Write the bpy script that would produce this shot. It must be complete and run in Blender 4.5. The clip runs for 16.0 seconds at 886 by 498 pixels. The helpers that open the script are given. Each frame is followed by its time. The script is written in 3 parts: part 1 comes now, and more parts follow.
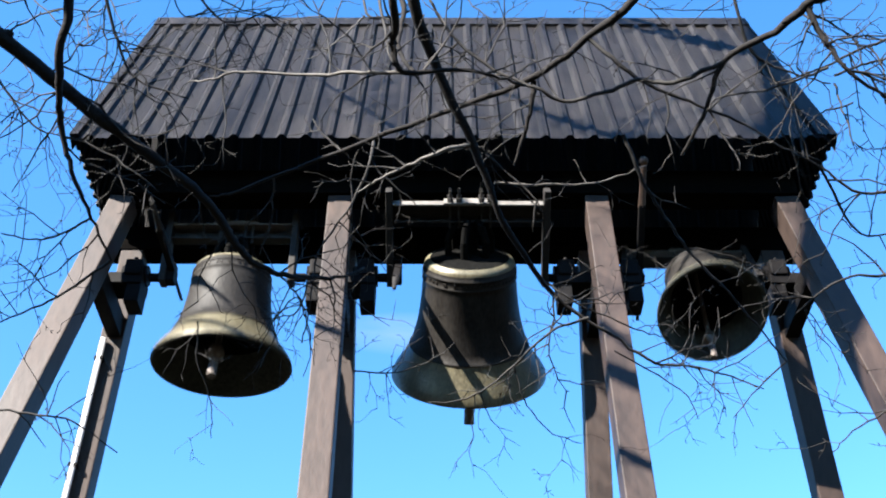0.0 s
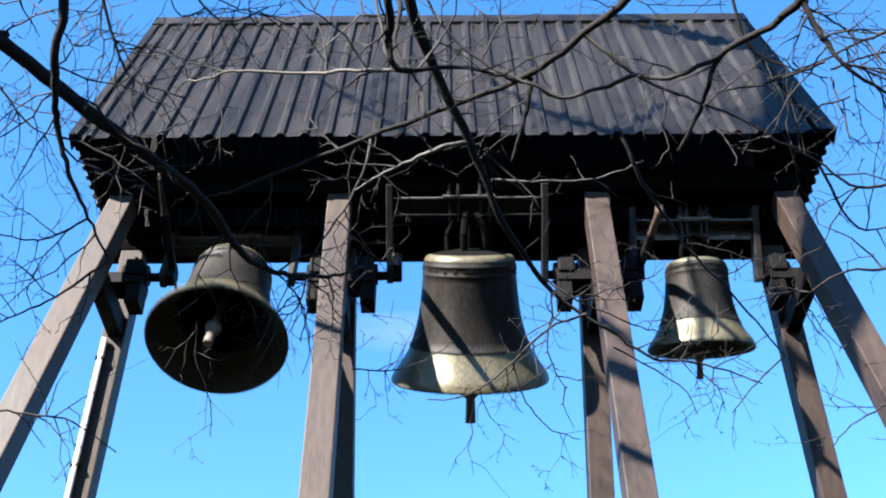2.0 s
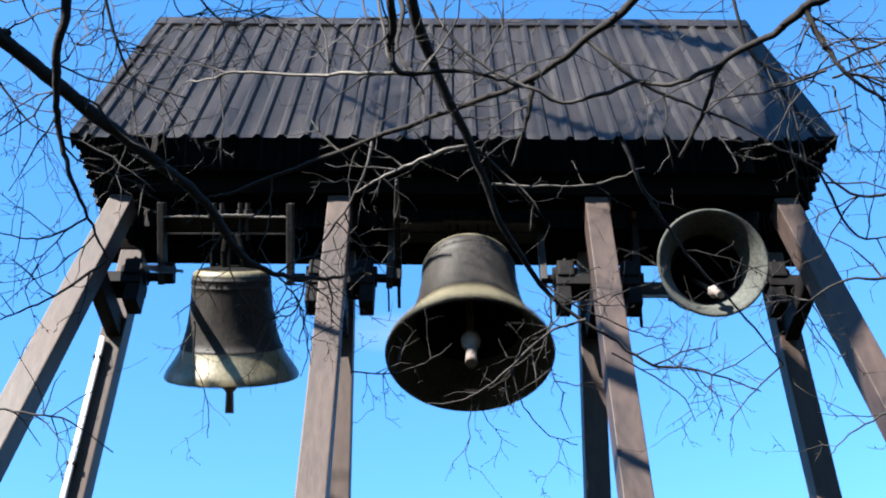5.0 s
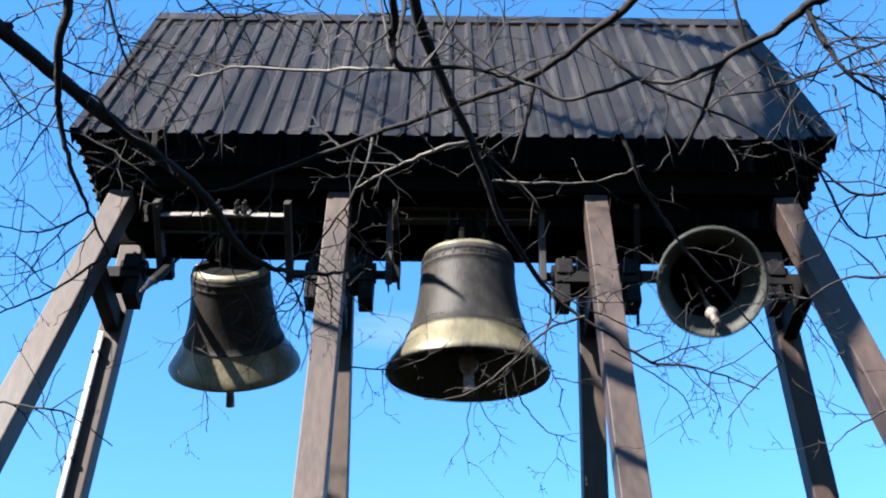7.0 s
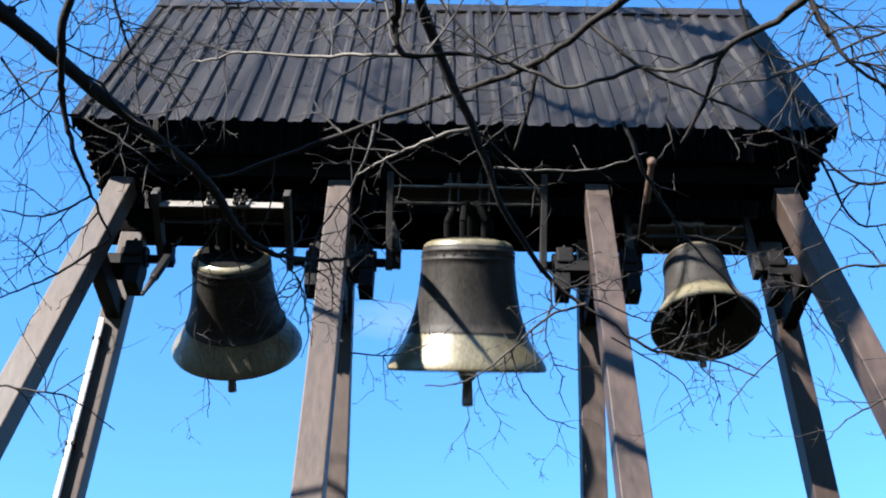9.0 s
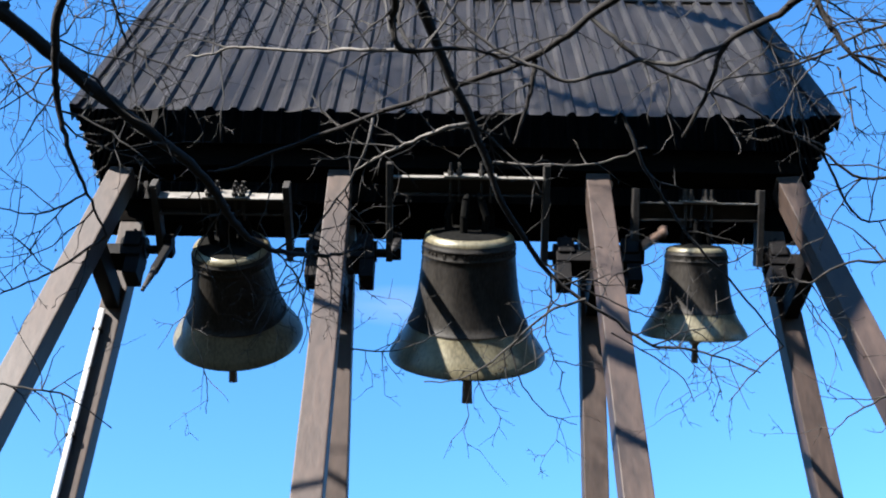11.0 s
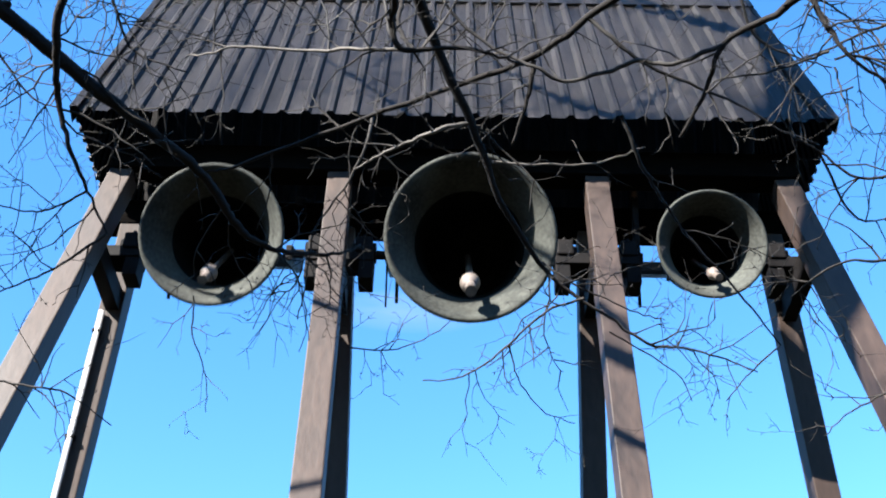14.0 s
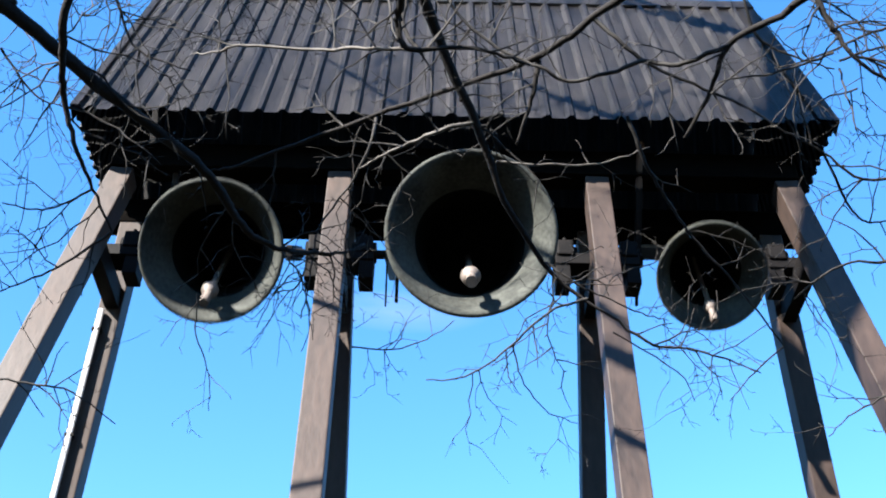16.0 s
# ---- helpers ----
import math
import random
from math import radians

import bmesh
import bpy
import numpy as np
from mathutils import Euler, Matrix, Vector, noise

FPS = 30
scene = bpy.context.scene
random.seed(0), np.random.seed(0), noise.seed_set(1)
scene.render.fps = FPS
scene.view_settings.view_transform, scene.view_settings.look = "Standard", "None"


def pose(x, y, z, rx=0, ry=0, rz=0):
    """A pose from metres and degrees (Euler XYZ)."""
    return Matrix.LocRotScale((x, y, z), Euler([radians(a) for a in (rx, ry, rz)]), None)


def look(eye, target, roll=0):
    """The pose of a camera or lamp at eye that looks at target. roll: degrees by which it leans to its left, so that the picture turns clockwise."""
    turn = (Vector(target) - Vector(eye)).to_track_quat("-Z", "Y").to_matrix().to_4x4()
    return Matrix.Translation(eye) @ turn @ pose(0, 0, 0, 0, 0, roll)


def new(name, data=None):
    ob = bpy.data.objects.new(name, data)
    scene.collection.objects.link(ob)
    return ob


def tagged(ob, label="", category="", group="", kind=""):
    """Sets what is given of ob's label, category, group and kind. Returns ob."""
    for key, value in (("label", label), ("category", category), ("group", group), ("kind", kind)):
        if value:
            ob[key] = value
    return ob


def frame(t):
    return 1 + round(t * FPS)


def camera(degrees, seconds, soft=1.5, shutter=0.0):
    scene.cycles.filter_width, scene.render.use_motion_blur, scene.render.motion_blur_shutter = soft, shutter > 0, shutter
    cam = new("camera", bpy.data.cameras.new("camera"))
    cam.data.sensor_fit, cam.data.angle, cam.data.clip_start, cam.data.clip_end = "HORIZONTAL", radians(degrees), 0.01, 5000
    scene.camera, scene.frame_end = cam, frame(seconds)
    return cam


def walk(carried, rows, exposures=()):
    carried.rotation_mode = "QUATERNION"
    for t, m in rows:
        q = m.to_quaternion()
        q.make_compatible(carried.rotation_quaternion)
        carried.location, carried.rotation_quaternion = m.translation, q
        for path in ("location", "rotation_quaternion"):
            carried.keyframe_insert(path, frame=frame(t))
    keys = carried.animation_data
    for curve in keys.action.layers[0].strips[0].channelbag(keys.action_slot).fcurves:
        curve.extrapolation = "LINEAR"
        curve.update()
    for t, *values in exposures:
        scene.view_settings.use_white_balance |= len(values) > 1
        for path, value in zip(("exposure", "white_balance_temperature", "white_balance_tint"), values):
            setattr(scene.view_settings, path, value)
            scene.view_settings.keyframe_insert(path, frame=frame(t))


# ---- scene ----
FIELD_OF_VIEW = 42.8
cam = camera(FIELD_OF_VIEW, 16.0, soft=2.0, shutter=0.4)

# seconds, heading, upward tilt, lean, sideways sway, vertical sway
PATH = [
    (0.0, -0.061, 39.981, 0.096, -0.008, 0.006),
    (0.5, -0.244, 39.927, -0.050, 0.012, 0.001),
    (1.0, -0.168, 39.888, -0.271, 0.006, 0.002),
    (1.5, -0.205, 39.817, -0.281, 0.009, 0.011),
    (2.0, -0.183, 39.868, -0.276, 0.006, 0.004),
    (2.5, -0.298, 39.905, -0.330, 0.012, 0.006),
    (3.0, -0.244, 40.025, -0.286, 0.012, 0.003),
    (3.5, -0.164, 40.023, 0.275, 0.006, 0.006),
    (4.0, -0.182, 40.024, 0.277, 0.006, 0.009),
    (6.5, -0.040, 39.921, 0.675, 0.001, 0.006),
    (7.0, -0.043, 39.905, 0.701, -0.000, -0.000),
    (7.5, -0.085, 40.015, 0.699, 0.002, -0.003),
    (8.0, 0.184, 39.958, 0.843, -0.020, -0.008),
    (8.5, 0.216, 39.697, 0.783, -0.035, 0.000),
    (9.0, -0.008, 39.383, 0.973, -0.006, -0.013),
    (11.5, -0.134, 38.593, 0.950, 0.004, 0.037),
    (12.0, 0.093, 38.783, 0.681, -0.016, 0.029),
    (12.5, -0.066, 38.795, 0.660, 0.006, 0.015),
    (13.0, -0.094, 38.739, 0.875, 0.004, 0.007),
    (13.5, -0.062, 38.796, 0.802, 0.002, 0.009),
    (14.0, -0.106, 38.877, 1.022, 0.007, 0.007),
    (14.5, -0.065, 38.789, 1.016, 0.002, 0.004),
    (15.0, -0.135, 38.664, 1.066, 0.013, 0.004),
    (15.5, 0.125, 38.795, 1.089, -0.019, 0.006),
    (16.0, 0.115, 38.877, 1.105, -0.018, 0.005),
]


def held(yaw, pitch, roll, dx, dz):
    y, p = radians(yaw), radians(pitch)
    eye = Vector((dx, -6.22, 1.6 + dz))
    way = Vector((math.sin(y) * math.cos(p), math.cos(y) * math.cos(p), math.sin(p)))
    return look(eye, eye + way * 8.0, roll)


walk(cam, [(t, held(*v)) for t, *v in PATH], exposures=[(0.0, 2.82), (8.0, 2.84), (8.5, 2.74), (9.0, 2.75), (11.5, 2.62), (12.5, 2.73), (13.5, 2.71), (14.5, 2.92), (15.2, 2.86), (16.0, 2.84)])

# ---- light ----
SUN_WAY = Vector((1.00, 1.00, -0.94)).normalized()
sun = new("sun", bpy.data.lights.new("sun", "SUN"))
sun.data.energy, sun.data.angle, sun.data.color = 5.0, radians(0.5), (1.0, 0.955, 0.885)
sun.matrix_basis = look(Vector((0, 0, 0)) - SUN_WAY * 30, (0, 0, 0))

world = bpy.data.worlds.new("sky")
scene.world = world
world.use_nodes = True
nt = world.node_tree
nt.nodes.clear()
sky = nt.nodes.new("ShaderNodeTexSky")
sky.sky_type, sky.sun_disc = "NISHITA", False
sky.sun_elevation = math.asin(-SUN_WAY.z)
sky.sun_rotation = math.atan2(-SUN_WAY.x, -SUN_WAY.y)
sky.air_density, sky.dust_density, sky.ozone_density = 1.0, 0.0, 3.0
bg = nt.nodes.new("ShaderNodeBackground")
bg.inputs["Strength"].default_value = 0.075
out = nt.nodes.new("ShaderNodeOutputWorld")
deep = nt.nodes.new("ShaderNodeHueSaturation")
deep.inputs["Hue"].default_value, deep.inputs["Saturation"].default_value = 0.5005, 1.25
nt.links.new(sky.outputs[0], deep.inputs["Color"])
# one thin wisp of high cloud
geo = nt.nodes.new("ShaderNodeTexCoord")
sep = nt.nodes.new("ShaderNodeSeparateXYZ")
nt.links.new(geo.outputs["Generated"], sep.inputs[0])


def calc(kind, a, b):
    n = nt.nodes.new("ShaderNodeMath")
    n.operation = kind
    for slot, v in zip(n.inputs, (a, b)):
        if isinstance(v, (int, float)):
            slot.default_value = v
        else:
            nt.links.new(v, slot)
    return n.outputs[0]


across = calc("POWER", calc("ABSOLUTE", calc("MULTIPLY", calc("ADD", sep.outputs["X"], 0.030), 13.0), 0), 2.0)
upward = calc("POWER", calc("ABSOLUTE", calc("MULTIPLY", calc("ADD", sep.outputs["Z"], -0.583), 62.0), 0), 2.0)
body_ = calc("MAXIMUM", calc("SUBTRACT", 1.0, calc("ADD", across, upward)), 0.0)
stretch_ = nt.nodes.new("ShaderNodeMapping")
stretch_.inputs["Scale"].default_value = (9, 9, 60)
wisp = nt.nodes.new("ShaderNodeTexNoise")
wisp.inputs["Scale"].default_value, wisp.inputs["Detail"].default_value = 1.6, 5
nt.links.new(geo.outputs["Generated"], stretch_.inputs["Vector"])
nt.links.new(stretch_.outputs[0], wisp.inputs["Vector"])
veil = calc("MULTIPLY", calc("MULTIPLY", body_, wisp.outputs["Fac"]), 0.32)
cloudy = nt.nodes.new("ShaderNodeMix")
cloudy.data_type = "RGBA"
nt.links.new(veil, cloudy.inputs[0])
nt.links.new(deep.outputs[0], cloudy.inputs[6])
cloudy.inputs[7].default_value = (2.2, 2.3, 2.4, 1)
nt.links.new(cloudy.outputs[2], bg.inputs[0])
nt.links.new(bg.outputs[0], out.inputs[0])


# ---- materials ----
def material(name, rough=0.6, metal=0.0):
    m = bpy.data.materials.new(name)
    m.use_nodes = True
    t = m.node_tree
    b = t.nodes["Principled BSDF"]
    b.inputs["Roughness"].default_value, b.inputs["Metallic"].default_value = rough, metal
    return m, t, b


def varied(name, low, high, rough=0.6, metal=0.0, scale=6.0, stretch=(1, 1, 1), fine=40.0, bump=0.15, spread=0.12, per_object=0.0, gloss=0.5):
    """Two scales of noise between two colours, with roughness wear and fine relief."""
    m, t, b = material(name, rough, metal)
    b.inputs["Specular IOR Level"].default_value = gloss
    n, l = t.nodes.new, t.links.new
    co = n("ShaderNodeTexCoord")
    mp = n("ShaderNodeMapping")
    mp.inputs["Scale"].default_value = stretch
    l(co.outputs["Object"], mp.inputs["Vector"])
    a, f = n("ShaderNodeTexNoise"), n("ShaderNodeTexNoise")
    a.inputs["Scale"].default_value, a.inputs["Detail"].default_value = scale, 6
    f.inputs["Scale"].default_value, f.inputs["Detail"].default_value = fine, 8
    l(mp.outputs[0], a.inputs["Vector"]), l(mp.outputs[0], f.inputs["Vector"])
    mix = n("ShaderNodeMath")
    mix.operation = "MULTIPLY_ADD"
    mix.inputs[1].default_value = 0.45
    l(f.outputs["Fac"], mix.inputs[0])
    sc = n("ShaderNodeMath")
    sc.operation = "MULTIPLY"
    sc.inputs[1].default_value = 0.55
    l(a.outputs["Fac"], sc.inputs[0]), l(sc.outputs[0], mix.inputs[2])
    ramp = n("ShaderNodeValToRGB")
    ramp.color_ramp.elements[0].position, ramp.color_ramp.elements[0].color = 0.36, (*low, 1)
    ramp.color_ramp.elements[1].position, ramp.color_ramp.elements[1].color = 0.64, (*high, 1)
    l(mix.outputs[0], ramp.inputs[0])
    colour = ramp.outputs[0]
    if per_object:
        info, hsv, mr = n("ShaderNodeObjectInfo"), n("ShaderNodeHueSaturation"), n("ShaderNodeMapRange")
        mr.inputs["To Min"].default_value, mr.inputs["To Max"].default_value = 1 - per_object, 1 + per_object
        l(info.outputs["Random"], mr.inputs["Value"]), l(mr.outputs[0], hsv.inputs["Value"]), l(colour, hsv.inputs["Color"])
        colour = hsv.outputs[0]
    l(colour, b.inputs["Base Color"])
    rr = n("ShaderNodeMapRange")
    rr.inputs["To Min"].default_value, rr.inputs["To Max"].default_value = max(0.05, rough - spread), min(1, rough + spread)
    l(a.outputs["Fac"], rr.inputs["Value"]), l(rr.outputs[0], b.inputs["Roughness"])
    bp = n("ShaderNodeBump")
    bp.inputs["Strength"].default_value, bp.inputs["Distance"].default_value = bump, 0.01
    l(f.outputs["Fac"], bp.inputs["Height"]), l(bp.outputs[0], b.inputs["Normal"])
    return m


M_ROOF = varied("roof_sheet", (0.0095, 0.0086, 0.0088), (0.043, 0.0385, 0.0375), 0.42, 0.0, 4.2, (2.2, 0.25, 0.16), 46, 0.10, gloss=0.30)
M_LEG = varied("leg_paint", (0.0142, 0.0089, 0.0070), (0.036, 0.0226, 0.0175), 0.62, 0.0, 3.0, (1, 1, 0.25), 26, 0.2, per_object=0.08, gloss=0.3)
# stained timber taken down to near-black for the deep shade under the roof
M_SHADED_BOARD = varied("shaded_board", (0.0018, 0.0016, 0.0015), (0.0042, 0.0037, 0.0033), 1.0, 0.0, 4.0, (0.3, 1, 1), 30, 0.2, gloss=0.01)
M_IRON = varied("black_iron", (0.0025, 0.0025, 0.003), (0.007, 0.006, 0.006), 0.7, 0.0, 8.0, (1, 1, 1), 60, 0.2, gloss=0.08)
M_YOKE = varied("yoke_steel", (0.009, 0.008, 0.0075), (0.022, 0.0195, 0.018), 0.65, 0.0, 6.0, (0.4, 1, 1), 50, 0.2, gloss=0.2)
# lighter copy of the yoke steel, for faces the sun strikes
M_BEAM = varied("sunlit_steel", (0.060, 0.055, 0.050), (0.140, 0.130, 0.120), 0.65, 0.0, 6.0, (0.4, 1, 1), 50, 0.2, gloss=0.2)
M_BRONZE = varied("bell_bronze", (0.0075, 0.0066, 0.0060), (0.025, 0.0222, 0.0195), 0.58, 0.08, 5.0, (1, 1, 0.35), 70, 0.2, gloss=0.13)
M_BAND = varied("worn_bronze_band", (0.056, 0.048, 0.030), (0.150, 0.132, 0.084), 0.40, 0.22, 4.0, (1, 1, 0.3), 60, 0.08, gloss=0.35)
# near-black: shade inside and on top of the bells, put into the colour
M_SHADED_BRONZE = varied("shaded_bronze", (0.0022, 0.0022, 0.0021), (0.0060, 0.0060, 0.0056), 0.9, 0.0, 3.0, (1, 1, 1), 40, 0.15, gloss=0.03)
# lighter: the sun on the lip, put into the colour
M_LIP = varied("sunlit_bronze_lip", (0.011, 0.0118, 0.0105), (0.049, 0.052, 0.046), 0.8, 0.0, 3.0, (1, 1, 1), 40, 0.15, gloss=0.2)
M_RUST = varied("rusty_iron", (0.050, 0.030, 0.022), (0.11, 0.072, 0.055), 0.8, 0.0, 14.0, (1, 1, 1), 70, 0.25, gloss=0.2)
M_CLAPPER = varied("clapper_iron", (0.065, 0.05, 0.043), (0.13, 0.105, 0.09), 0.6, 0.1, 9.0, (1, 1, 1), 60, 0.2)
M_BARK = varied("bark", (0.004, 0.0033, 0.0032), (0.015, 0.0125, 0.0115), 0.9, 0.0, 14.0, (1, 1, 1), 90, 0.35, gloss=0.2)
M_TWIG = varied("twig_bark", (0.0030, 0.0026, 0.0025), (0.0215, 0.0185, 0.0165), 0.75, 0.0, 5.0, (1, 1, 1), 30, 0.2, gloss=0.25, per_object=0.35)
# lighter copy of the bark: sunlight on a few branches, put into the colour
M_SUNLIT_BARK = varied("sunlit_bark", (0.035, 0.031, 0.028), (0.115, 0.105, 0.096), 0.75, 0.0, 7.0, (1, 1, 1), 40, 0.25, gloss=0.25)
M_PIPE = varied("pipe", (0.30, 0.30, 0.31), (0.42, 0.42, 0.43), 0.4, 0.0, 5.0, (1, 1, 0.2), 40, 0.05)
M_GRASS = varied("winter_grass", (0.0045, 0.005, 0.0025), (0.015, 0.0135, 0.007), 0.95, 0.0, 0.6, (1, 1, 1), 12, 0.5, gloss=0.1)


# ---- mesh helpers ----
def link_mesh(name, bm, mat, parent=None, label="", smooth=False):
    me = bpy.data.meshes.new(name)
    bmesh.ops.recalc_face_normals(bm, faces=bm.faces)
    bm.to_mesh(me)
    bm.free()
    if smooth:
        me.shade_smooth()
    me.materials.append(mat)
    ob = new(name, me)
    if parent:
        ob.parent = parent
    if label:
        tagged(ob, label)
    return ob


def part(name, bm, mat, parent, label="", smooth=False):
    return link_mesh(name, bm, mat, parent, label, smooth)


def thing(name, m, label, category, group="", kind=""):
    ob = new(name)
    ob.matrix_basis = m
    ob.empty_display_size = 0.1
    return tagged(ob, label, category, group, kind)


def box(bm, centre, size, turn=None, bevel=0.0):
    r = bmesh.ops.create_cube(bm, size=1)
    vs = r["verts"]
    m = Matrix.Translation(centre) @ (turn.to_4x4() if turn else Matrix()) @ Matrix.Diagonal((*size, 1))
    bmesh.ops.transform(bm, matrix=m, verts=vs)
    if bevel:
        es = {e for v in vs for e in v.link_edges}
        bmesh.ops.bevel(bm, geom=list(es), offset=bevel, segments=2, affect="EDGES", profile=0.6)
    return bm


def rod(bm, a, b, r0, r1=None, seg=12):
    a, b = Vector(a), Vector(b)
    d = b - a
    r = bmesh.ops.create_cone(bm, cap_ends=True, segments=seg, radius1=r0, radius2=r1 if r1 is not None else r0, depth=d.length)
    m = Matrix.Translation((a + b) / 2) @ d.to_track_quat("Z", "Y").to_matrix().to_4x4()
    bmesh.ops.transform(bm, matrix=m, verts=r["verts"])
    return bm


def lathe(profile, seg=64):
    bm = bmesh.new()
    rings = []
    for r, z in profile:
        if r < 1e-5:
            rings.append([bm.verts.new((0, 0, z))])
        else:
            rings.append([bm.verts.new((r * math.cos(2 * math.pi * k / seg), r * math.sin(2 * math.pi * k / seg), z)) for k in range(seg)])
    for p, q in zip(rings, rings[1:]):
        for k in range(seg):
            j = (k + 1) % seg
            vs = [p[k % len(p)], p[j % len(p)], q[j % len(q)], q[k % len(q)]]
            vs = list(dict.fromkeys(vs))
            if len(vs) > 2:
                bm.faces.new(vs)
    return bm


def beam(bm, a, b, w, d, bevel=0.008):
    """A square bar from a to b, w wide across X, d deep."""
    a, b = Vector(a), Vector(b)
    z = (b - a).normalized()
    x = Vector((1, 0, 0))
    x = (x - z * x.dot(z)).normalized()
    y = z.cross(x)
    turn = Matrix((x, y, z)).transposed()
    return box(bm, (a + b) / 2, (w, d, (b - a).length), turn, bevel)


# ---- the frame: measures ----
APEX = 8.22
LEG_X = {1: (-2.185, -0.083), 2: (-0.768, 0.021), 3: (1.097, -0.021), 4: (2.31, 0.083)}
LEAN = {1: 0.212, 2: 0.215, 3: 0.215, 4: 0.212}
EAVE_Y, EAVE_Z, RIDGE_Y, RIDGE_Z = -0.677, 7.264, 0.351, 9.815
BACK_Y, BACK_Z, GABLE_Y = 1.154, 7.833, 0.649
ROOF_L, ROOF_R = -2.603, 2.718


def leg_point(i, side, z):
    x0, sx = LEG_X[i]
    k = APEX - z
    shift = -0.02 if (i, side) == (1, 1) else 0.0
    return Vector((x0 + shift + sx * k, side * LEAN[i] * k, z))


# ---- ground ----
bm = bmesh.new()
bmesh.ops.create_grid(bm, x_segments=60, y_segments=60, size=400)
for v in bm.verts:
    v.co.z = 0.0
ground = tagged(link_mesh("ground", bm, M_GRASS), "flat winter grass under the bell frame", "ground", kind="structure")

# ---- unseen woods all round, beyond the churchyard, added to block the low sky ----
M_WOODS = varied("far_spruce", (0.005, 0.008, 0.0045), (0.014, 0.020, 0.010), 0.95, 0.0, 0.5, (1, 1, 1), 3, 0.3, gloss=0.1)
wr = random.Random(9)
wv, wf = [], []
for q in range(380):
    an, dist = wr.uniform(0, 2 * math.pi), wr.uniform(36, 52)
    cx, cy, hh, ww = dist * math.cos(an), dist * math.sin(an), wr.uniform(11.0, 15.5), wr.uniform(1.8, 3.0)
    tiers = 6
    for tt in range(tiers):
        z0, z1 = hh * (0.06 + 0.86 * tt / tiers), hh * (0.06 + 0.94 * (tt + 1.45) / (tiers + 0.45))
        rr_ = ww * (1 - tt / tiers) ** 0.85
        base = len(wv)
        for g in range(11):
            ga = 2 * math.pi * g / 11 + tt
            jag = rr_ * wr.uniform(0.62, 1.12)
            wv.append((cx + jag * math.cos(ga), cy + jag * math.sin(ga), z0 - wr.uniform(0, 0.5)))
        wv.append((cx, cy, min(z1, hh)))
        for g in range(11):
            wf.append((base + g, base + (g + 1) % 11, base + 11))
me = bpy.data.meshes.new("unseen_woods")
me.from_pydata(wv, [], wf)
me.materials.append(M_WOODS)
tagged(new("unseen_woods", me), "unseen ring of dark spruce woods added to block the low sky", "woods", kind="stuff")

# ---- bell frame ----
tower = thing("bell_frame", pose(0, 0, 0), "tall brown timber bell frame with splayed legs under a steep roof", "bell tower")
LEG_W = 0.165
for i in (1, 2, 3, 4):
    for side in (-1, 1):
        bm = bmesh.new()
        top = leg_point(i, side, 7.02)
        beam(bm, leg_point(i, side, 0.0), top, LEG_W, LEG_W)
        part("leg", bm, M_LEG, tower)

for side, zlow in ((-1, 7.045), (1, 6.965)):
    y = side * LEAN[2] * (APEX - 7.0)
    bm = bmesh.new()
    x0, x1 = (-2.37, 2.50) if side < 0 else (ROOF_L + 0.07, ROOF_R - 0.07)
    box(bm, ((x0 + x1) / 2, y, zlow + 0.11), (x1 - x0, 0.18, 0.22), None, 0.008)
    part("wall_plate", bm, M_SHADED_BOARD, tower, "timber beam along the leg tops, roof shade in its colour")


# cross ties between each front and back leg, with the bearing blocks of the bells
BLOCKS = {1: (-2.42, -2.10), 2: (-0.955, -0.485), 3: (0.775, 1.36), 4: (2.25, 2.58)}
for i in (1, 2, 3, 4):
    z = 6.36
    f, b = leg_point(i, -1, z), leg_point(i, 1, z)
    bm = bmesh.new()
    box(bm, ((f.x + b.x) / 2, 0, z), (0.10, b.y - f.y + 0.10, 0.16), None, 0.006)
    part("cross_tie", bm, M_IRON, tower, "dark steel cross tie between the legs")
    x0, x1 = BLOCKS[i]
    bm = bmesh.new()
    box(bm, ((x0 + x1) / 2, 0, 6.485), (x1 - x0, 0.20, 0.09), None, 0.006)
    part("bearing_bracket", bm, M_IRON, tower, "dark steel bearing bracket")
    ends = {1: (x1,), 2: (x0, x1), 3: (x0, x1), 4: (x0,)}[i]
    for xe in ends:
        sgn = 1 if xe == x1 else -1
        bm = bmesh.new()
        box(bm, (xe - sgn * 0.07, 0, 6.57), (0.12, 0.24, 0.13), None, 0.015)
        rod(bm, (xe - sgn * 0.16, 0, 6.57), (xe + sgn * 0.012, 0, 6.57), 0.075, None, 20)
        for sy in (-0.085, 0.085):
            rod(bm, (xe - sgn * 0.07, sy, 6.60), (xe - sgn * 0.07, sy, 6.665), 0.014, None, 8)
        part("bearing", bm, M_IRON, tower, "black plummer block with bolts")
        bm = bmesh.new()
        box(bm, (xe - sgn * 0.05, 0, 6.40), (0.10, 0.17, 0.22), None, 0.006)
        part("bearing_post", bm, M_IRON, tower)

# conduit on one back leg
bm = bmesh.new()
off = Vector((-0.040, -0.118, 0))
rod(bm, leg_point(1, 1, 0.0) + off, leg_point(1, 1, 6.25) + off, 0.021, None, 14)
conduit = tagged(link_mesh("conduit_pipe", bm, M_PIPE, None, "", True), "pale grey plastic cable conduit clipped along a leg", "pipe")
